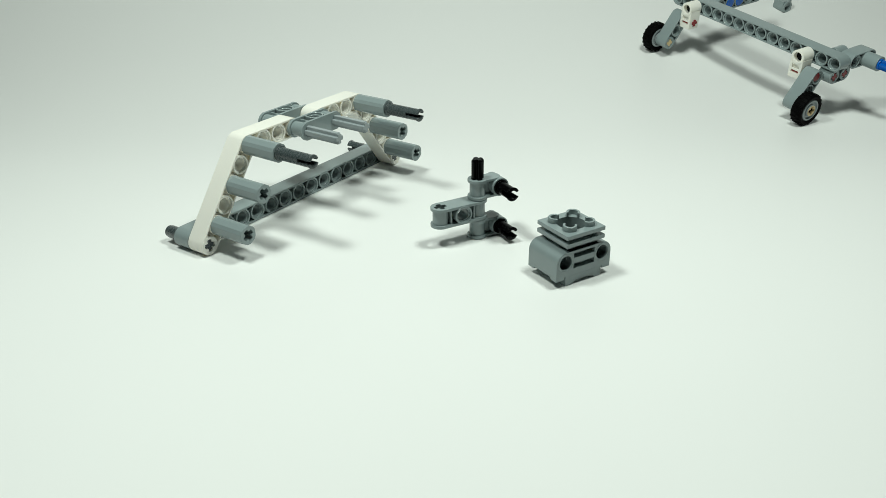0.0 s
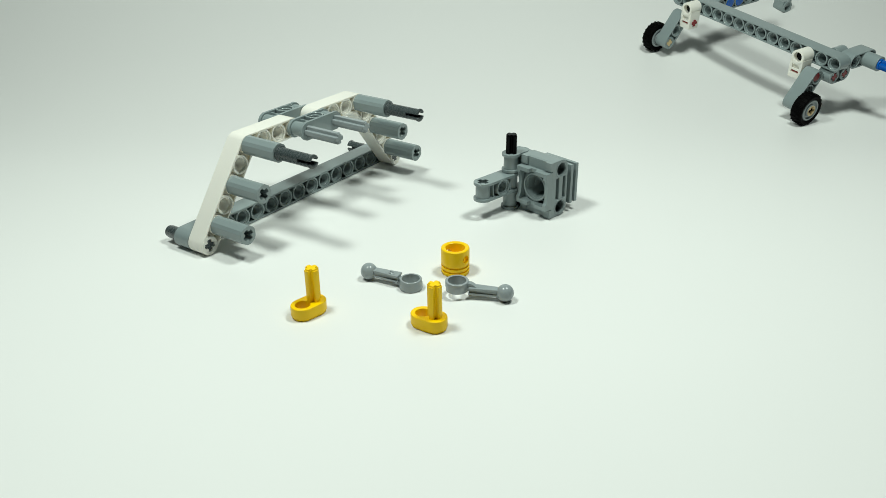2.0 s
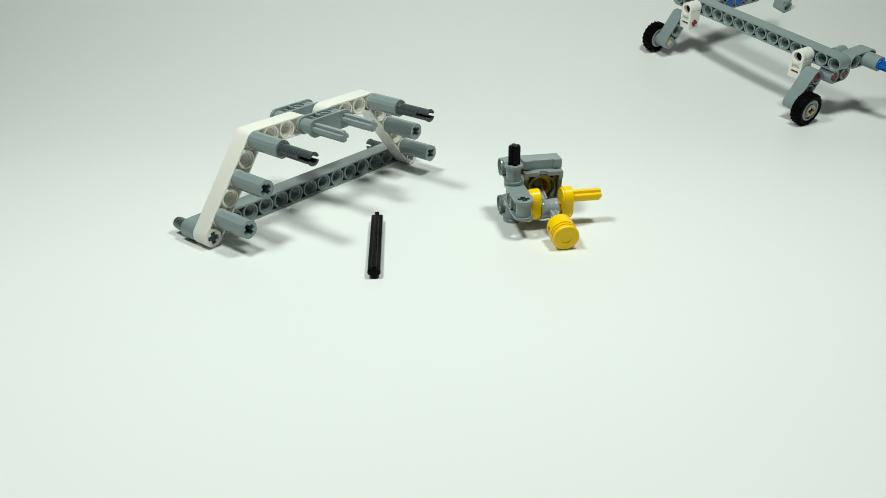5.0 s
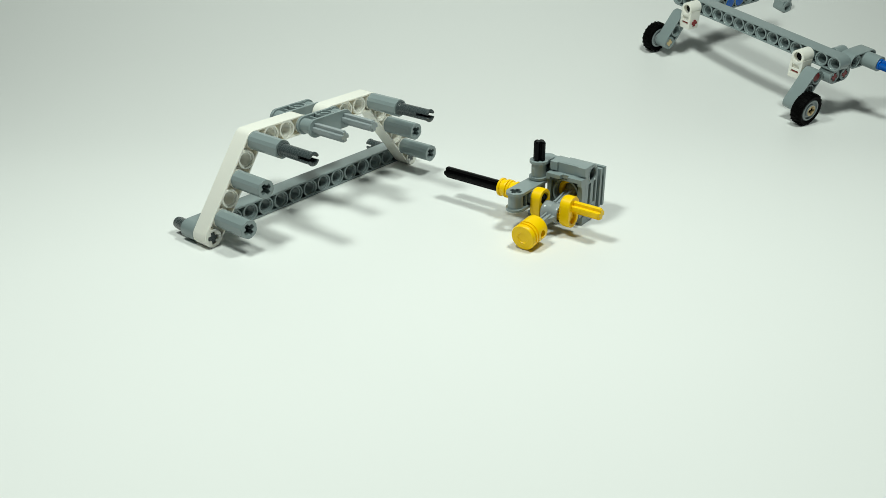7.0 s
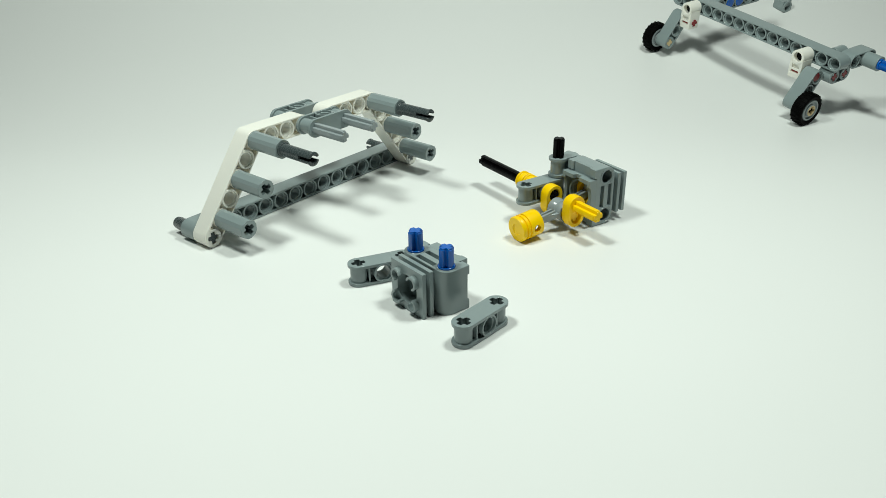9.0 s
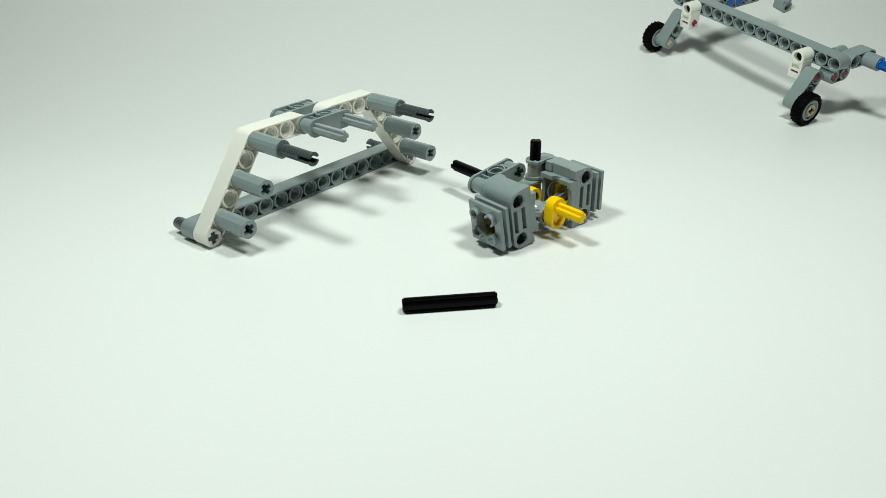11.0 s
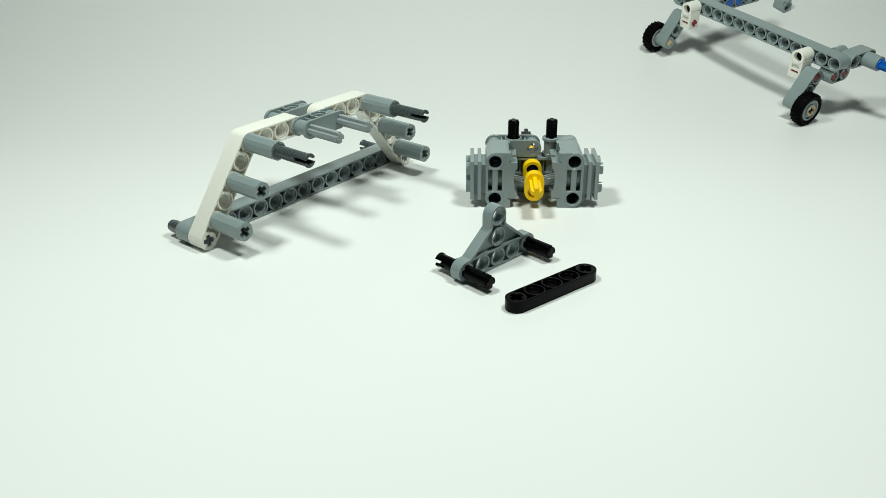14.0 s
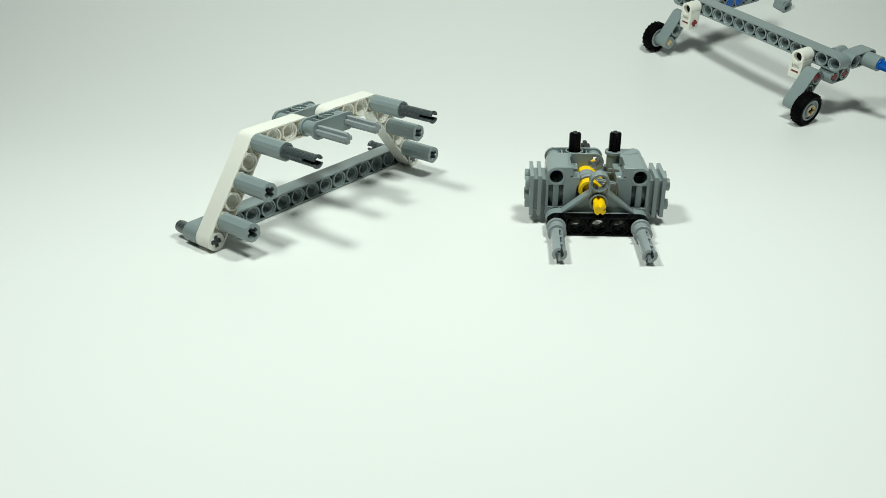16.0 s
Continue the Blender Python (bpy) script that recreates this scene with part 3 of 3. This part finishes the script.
def riding(t0, local, changes=()):
    """Rows for a thing that rides in the engine from t0 on; changes: (seconds, local pose)."""
    times = sorted({t0, *[t for t, _ in STATIONS if t > t0], *[t for t, _ in changes]})
    rows = []
    for t in times:
        station = [m for s, m in STATIONS if s <= t + 1e-6][-1]
        here = [local] + [m for s, m in changes if s <= t + 1e-6]
        rows.append((t, station @ here[-1]))
    return rows


def crank_space(phi):
    """The crank train in the engine, its pin turned by phi degrees about the crank axis."""
    return place(0, 8.1, 12, 90, 0, 0) @ place(0, 0, 0, 0, 0, phi) @ place(4.6, 0, 0)


WEB_A = place(-4.6, 0, 13.0, 0, 0, 180)


def rod_pose(base, z, a, flip=False):
    """A rod on the crank pin: its direction turned by a degrees about the pin."""
    m = base @ place(0, 0, z, 0, 0, a)
    return m @ pose(0, 0, 0, 180, 0, 0) if flip else m


def on_ball(rod, out=6.2):
    """The piston on the ball of a rod, crown outwards."""
    return rod @ place(ROD + out, 0, 0, 0, -90, 0)


def seated(rod, out=6.2):
    """The piston on the ball of a rod, straight in its cylinder."""
    x = (rod @ place(ROD, 0, 0)).translation.x / MM
    return place(x + math.copysign(out, x), 0, 12, 0, math.copysign(90, -x), 0)


def motions():
    steps(side_frame, [(0.0, place(-0.5, -0.6, 0, 0, 0, -0.20)), (4.0, place(5.6, 3.1, 0, 0, 0, -5.22)), (13.2, place(2.8, 2.8, 0, 0, 0, -4.14)), (14.4, place(5.2, 6.5, 0, 0, 0, -5.68)), (16.0, place(4.0, -0.1, 0, 0, 0, -4.65))])
    steps(assembly, STATIONS)

    # first cylinder: upright, tilted, then on the pins
    steps(cylinder_a, [(0.0, place(54.7, -142.4, 0, 0, 0, -23.7) @ place(0, 15, 0)), (0.2, place(59.0, -122.6, 13.6, 0, 0, -16.2) @ place(0, 0, 0, 0, 22, 0) @ place(-5, 0, 0, 0, 90, 0)),
                       (0.4, place(57.4, -97.7, 0, 0, 0, -12.8) @ CYL_A), *riding(0.6, CYL_A)])

    # crank train: built upright, laid down, carried to the cylinder
    half = pose(0, 0, 0, 0, 0, 180)
    up1, up2 = place(-6.0, -76.0, 0, 0, 0, -82.1), place(3.6, -111.0, 0, 0, 0, -89.0)
    k20, k22 = place(-9.5, -72.0, 0, 0, 0, -10), place(-9.3, -73.7, 0, 0, 0, -10)
    k24, k26, k30, k32 = (place(x, y, 0, 0, 0, r) for x, y, r in ((-3.1, -67.4, 122.0), (-2.4, -64.5, 122.0), (-6.2, -62.5, 122.0), (4.0, -64.7, 122.0)))
    lie = lambda x, y, yaw: place(x, y, 5.2, 0, 0, yaw) @ place(0, 8.3, 0, 90, 0, 0)
    k34, k36, k38, k40 = lie(14.7, -74.3, -2.1), lie(44.6, -82.3, -10.3), lie(66.2, -88.6, -5.5), lie(79.4, -94.1, -8.6)
    low, high = crank_space(-90), crank_space(138)
    change = [(15.8, high)]
    steps(crank_b, [(0.0, beside(0.1)), (1.6, up1), (2.0, k20), (2.2, k22), (2.4, k24 @ half), (2.6, k26 @ half), (3.0, k30 @ half), (3.2, k32 @ half), (3.4, k34), (3.6, k36), (3.8, k38), (4.0, k40), *riding(4.8, low, change)])
    steps(crank_a, [(0.0, beside(0.5)), (1.8, up2), (2.4, place(2.2, -108.7, 0, 0, 0, -88.9)), (2.6, k26 @ WEB_A), (3.0, k30 @ WEB_A), (3.2, k32 @ WEB_A), (3.4, k34 @ WEB_A), (3.6, k36 @ WEB_A), (3.8, k38 @ WEB_A), (4.0, k40 @ WEB_A),
                    *riding(4.8, low @ WEB_A, [(15.8, high @ WEB_A)])])

    # rods: a points to the first cylinder, b to the second
    za, zb = 7.6, 9.0
    a_low, b_droop, b_low = rod_pose(low, za, 106.3), rod_pose(low, zb, -84.0, True), rod_pose(low, zb, -106.3, True)
    a_high, b_high = rod_pose(high, za, -148.8), rod_pose(high, zb, 52.8, True)
    steps(rod_a, [(0.0, beside(0.3, 3)), (1.2, along(20.3, -89.2, 17.6, -72.8, 3) @ pose(0, 0, 0, 0, -90, 0)), (2.2, rod_pose(k22, za, -86)), (2.4, rod_pose(k24, za, -137)), (2.6, rod_pose(k26, za, -122)), (3.0, rod_pose(k30, za, -112)),
                  (3.2, rod_pose(k32, za, -125)), (3.4, rod_pose(k34, za, 0)), (3.6, rod_pose(k36, za, 0)), (3.8, rod_pose(k38, za, 0)), (4.0, rod_pose(k40, za, 22)), *riding(4.8, a_low, [(15.8, a_high)])])
    steps(rod_b, [(0.0, beside(0.7, 3)), (1.4, along(24.8, -105.2, 30.4, -119.8, 3) @ pose(0, 0, 0, 0, -90, 0) @ pose(0, 0, 0, 180, 0, 0)), (2.4, rod_pose(k24, zb, 50, True)), (2.6, rod_pose(k26, zb, 59, True)), (3.0, rod_pose(k30, zb, 61, True)),
                  (3.2, rod_pose(k32, zb, 59, True)), (3.4, rod_pose(k34, zb, 180, True)), (3.6, rod_pose(k36, zb, 180, True)), (3.8, rod_pose(k38, zb, 180, True)), (4.0, rod_pose(k40, zb, 180, True)),
                  *riding(4.8, b_droop, [(10.4, b_low), (15.8, b_high)])])

    # pistons
    fl = lambda m: on_ball(m)
    steps(piston_a, [(0.0, beside(0.2)), (1.0, place(38.7, -95.2, 0, 0, 0, -97.6)), (3.0, place(21.4, -67.1, 0, 0, 0, -111.6)), (3.2, fl(rod_pose(k32, za, -125))), (3.4, fl(rod_pose(k34, za, 0))), (3.6, fl(rod_pose(k36, za, 0))),
                     (3.8, fl(rod_pose(k38, za, 0))), (4.0, fl(rod_pose(k40, za, 22))), *riding(4.8, seated(a_low), [(15.8, seated(a_high))])])
    steps(piston_b, [(0.0, beside(0.4)), (2.8, place(-39.6, -68.3, 0, 0, 0, -62.6)), (3.0, place(-33.2, -65.9, 5.1, 0, 0, -10) @ place(-4, 0, 0, 0, 88, 0)), (3.2, fl(rod_pose(k32, zb, 59, True))), (3.4, fl(rod_pose(k34, zb, 180, True))),
                     (3.6, fl(rod_pose(k36, zb, 180, True))), (3.8, fl(rod_pose(k38, zb, 180, True))), (4.0, fl(rod_pose(k40, zb, 180, True))), *riding(4.8, fl(b_droop), [(10.4, seated(b_low)), (15.8, seated(b_high))])])

    # long axle with its two bushes behind the engine
    through_axle = place(0, 28, 12, 90, 0, 0)
    steps(long_axle, [(0.0, beside(0.6, 2.4, pose(0, 0, 0, 90, 0, 0))), (4.2, along(1.4, -66.3, 20.0, -49.5, 2.4)), (4.6, along(37.4, -60.2, 56.6, -45.7, 2.4)), *riding(5.4, through_axle)])
    steps(bush_a, [(0.0, beside(0.8, 2.0)), (5.6, place(30.8, -100.6, 2.0)), *riding(5.8, place(0, 40, 12, 90, 0, 0), [(6.2, place(0, 32, 12, 90, 0, 0)), (6.4, place(0, 18.2, 12, 90, 0, 0))])])
    steps(bush_b, [(0.0, beside(0.9, 2.0)), (6.2, place(30.8, -100.6, 2.0)), *riding(6.4, place(0, 38, 12, 90, 0, 0), [(6.6, place(0, 22.4, 12, 90, 0, 0))])])

    # second cylinder with blue pins and connectors: made up on the sheet, then put on
    lay = lambda x, y, r=-106.0: place(x, y, 8, 0, 0, r) @ place(0, 9, 0, 90, 0, 0)
    b_far, b_early, b_near = lay(17.4, -99.9), lay(16.1, -98.1), lay(-17.4, -97.2, -120.0)
    tilt = place(-1, 0.5, 2.5, 0, -9, 0)
    join_b = [(10.8, tilt @ CYL_B), (11.6, CYL_B)]
    steps(cylinder_b, [(0.0, beside(1.0, 8, pose(0, 0, 0, 90, 0, 0))), (7.4, b_near), (7.6, b_early), (8.2, b_far), *riding(10.8, tilt @ CYL_B, join_b)])
    pin_b = lambda z: place(-16, 8, z, 90, 0, 0)
    for ob, t1, rest, t2, x, z in ((blue_a, 8.0, along(22.1, -133.0, 20.6, -143.1, 2.6), 8.2, -8, 4), (blue_b, 7.8, along(0.3, -120.4, -0.1, -130.3, 2.6), 8.4, 8, 20)):
        pre = [(8.2, along(19.5, -127.8, 20.4, -137.2, 2.6))] if ob is blue_b else []
        steps(ob, [(0.0, beside(1.1 + z / 100, 2.6, pose(0, 0, 0, 90, 0, 0))), (t1, rest), *pre, (t2, b_far @ place(x, 8, 9, 90, 0, 0)), *riding(10.8, tilt @ pin_b(z), [(11.6, pin_b(z))])])
    on_b = b_far @ CYL_B.inverted()
    conn_c = lambda z: place(-8, 12, z, 90, 0, 0)
    steps(conn_a, [(0.0, beside(1.2, 4)), (8.6, place(-14.4, -65.5, 4, 0, 0, -29.7)), (9.0, place(20.1, -76.3, 4, 0, 0, -33.0)), (9.2, place(24.7, -94.6, 20, 0, 0, -3.6)), (9.8, on_b @ conn_c(4)),
                   *riding(10.8, tilt @ conn_c(4), [(11.6, conn_c(4))])])
    steps(conn_b, [(0.0, beside(1.3, 4)), (8.8, place(-15.9, -119.6, 4, 0, 0, -21.2)), (9.0, place(9.3, -124.2, 4, 0, 0, -7.3)), (9.2, place(31.6, -122.4, 4, 0, 0, -1.6)), (9.6, place(20.4, -107.5, 20, 0, 0, -13.1)), (9.8, on_b @ conn_c(20)),
                   *riding(10.8, tilt @ conn_c(20), [(11.6, conn_c(20))])])
    steps(second_axle, [(0.0, beside(1.4, 2.4, pose(0, 0, 0, 90, 0, 0))), (11.0, along(16.6, -107.8, 25.5, -117.8, 2.4)), *riding(11.2, place(-12.5, 13, 37.5), [(11.4, place(-10, 12, 26)), (11.6, place(-8, 12, 15.7))])])

    # triangle group, then onto the engine's front
    t124, t132, t134, t144, t146, t156 = (place(x, y, 0, 0, 0, r) for x, y, r in ((47.8, -101.9, -18.5), (48.8, -100.5, -18.5), (50.6, -103.8, -11.3), (52.7, -107.9, -12.0), (52.6, -104.0, -23.0), (79.6, -105.4, -59.3)))
    front = place(0, -12.2, 0)
    tri = [(12.4, t124), (13.2, t132), (13.4, t134), (14.4, t144), (14.6, t146), (15.6, t156)]
    steps(triangle, [(0.0, beside(1.5, 3, pose(0, 0, 0, -90, 0, 0))), (12.0, place(-23.3, -84.6, 3, 0, 0, -32.8) @ place(-2, -10, -0.6, -90, 0, 0)), (12.2, place(26.7, -99.4, 3, 0, 0, -28.7) @ place(-2, -10, -0.6, -90, 0, 0)),
                     *tri, *riding(15.8, front)])

    def group(t0, local, changes=()):
        rows = []
        for t in sorted({t0, *[t for t, _ in tri if t > t0], *[t for t, _ in changes]}):
            base = [m for s, m in tri if s <= t + 1e-6][-1]
            rows.append((t, base @ ([local] + [m for s, m in changes if s <= t + 1e-6])[-1]))
        last = ([local] + [m for _, m in changes])[-1]
        return rows + riding(15.8, front @ last)

    socket = lambda x, y: place(x, y, 4, -90, 0, 0)
    steps(black_a, [(0.0, beside(1.6, 2.6, pose(0, 0, 0, 90, 0, 0))), (12.6, along(-40.7, -69.2, -55.0, -76.2, 2.6)), (12.8, along(-9.0, -48.8, -13.9, -43.0, 2.6)), (13.0, along(46.6, -69.4, 42.6, -61.3, 2.6)), *group(13.2, socket(-16, 11), [(13.4, socket(-16, 3.4))])])
    steps(black_b, [(0.0, beside(1.7, 2.6, pose(0, 0, 0, 90, 0, 0))), (12.8, along(-1.9, -78.7, -10.3, -79.4, 2.6)), (13.0, along(25.3, -75.5, 20.0, -70.3, 2.6)), *group(13.4, socket(16, 11), [(13.6, socket(16, 3.4))])])
    steps(black_beam, [(0.0, beside(1.8, 4)), (13.8, place(28.8, -161.6, 2.1, 0, 0, -26.9) @ pose(0, 0, 0, 90, 0, 0)), (14.0, place(43.8, -131.0, 2.1, 0, 0, -18.0) @ pose(0, 0, 0, 90, 0, 0)), *group(14.2, place(0, -10.9, 4), [(14.4, place(0, -7.4, 4)), (14.6, place(0, -4.4, 4))])])
    stop = lambda x, y=-6.6: place(x, y, 4, 90, 0, 0) @ pose(0, 0, 0, 0, 0, 65)
    steps(grey_a, [(0.0, beside(1.9, 3.6, pose(0, 0, 0, 90, 0, 0))), (14.8, along(15.5, -136.8, 3.8, -158.9, 3.6)), (15.0, along(26.5, -120.2, 14.3, -143.2, 3.6)), *group(15.2, stop(-16))])
    steps(grey_b, [(0.0, beside(2.0, 3.6, pose(0, 0, 0, 90, 0, 0))), (15.0, along(59.4, -152.0, 50.9, -178.5, 3.6)), (15.2, along(56.2, -121.9, 51.7, -149.1, 4.0)), *group(15.4, stop(16))])


motions()
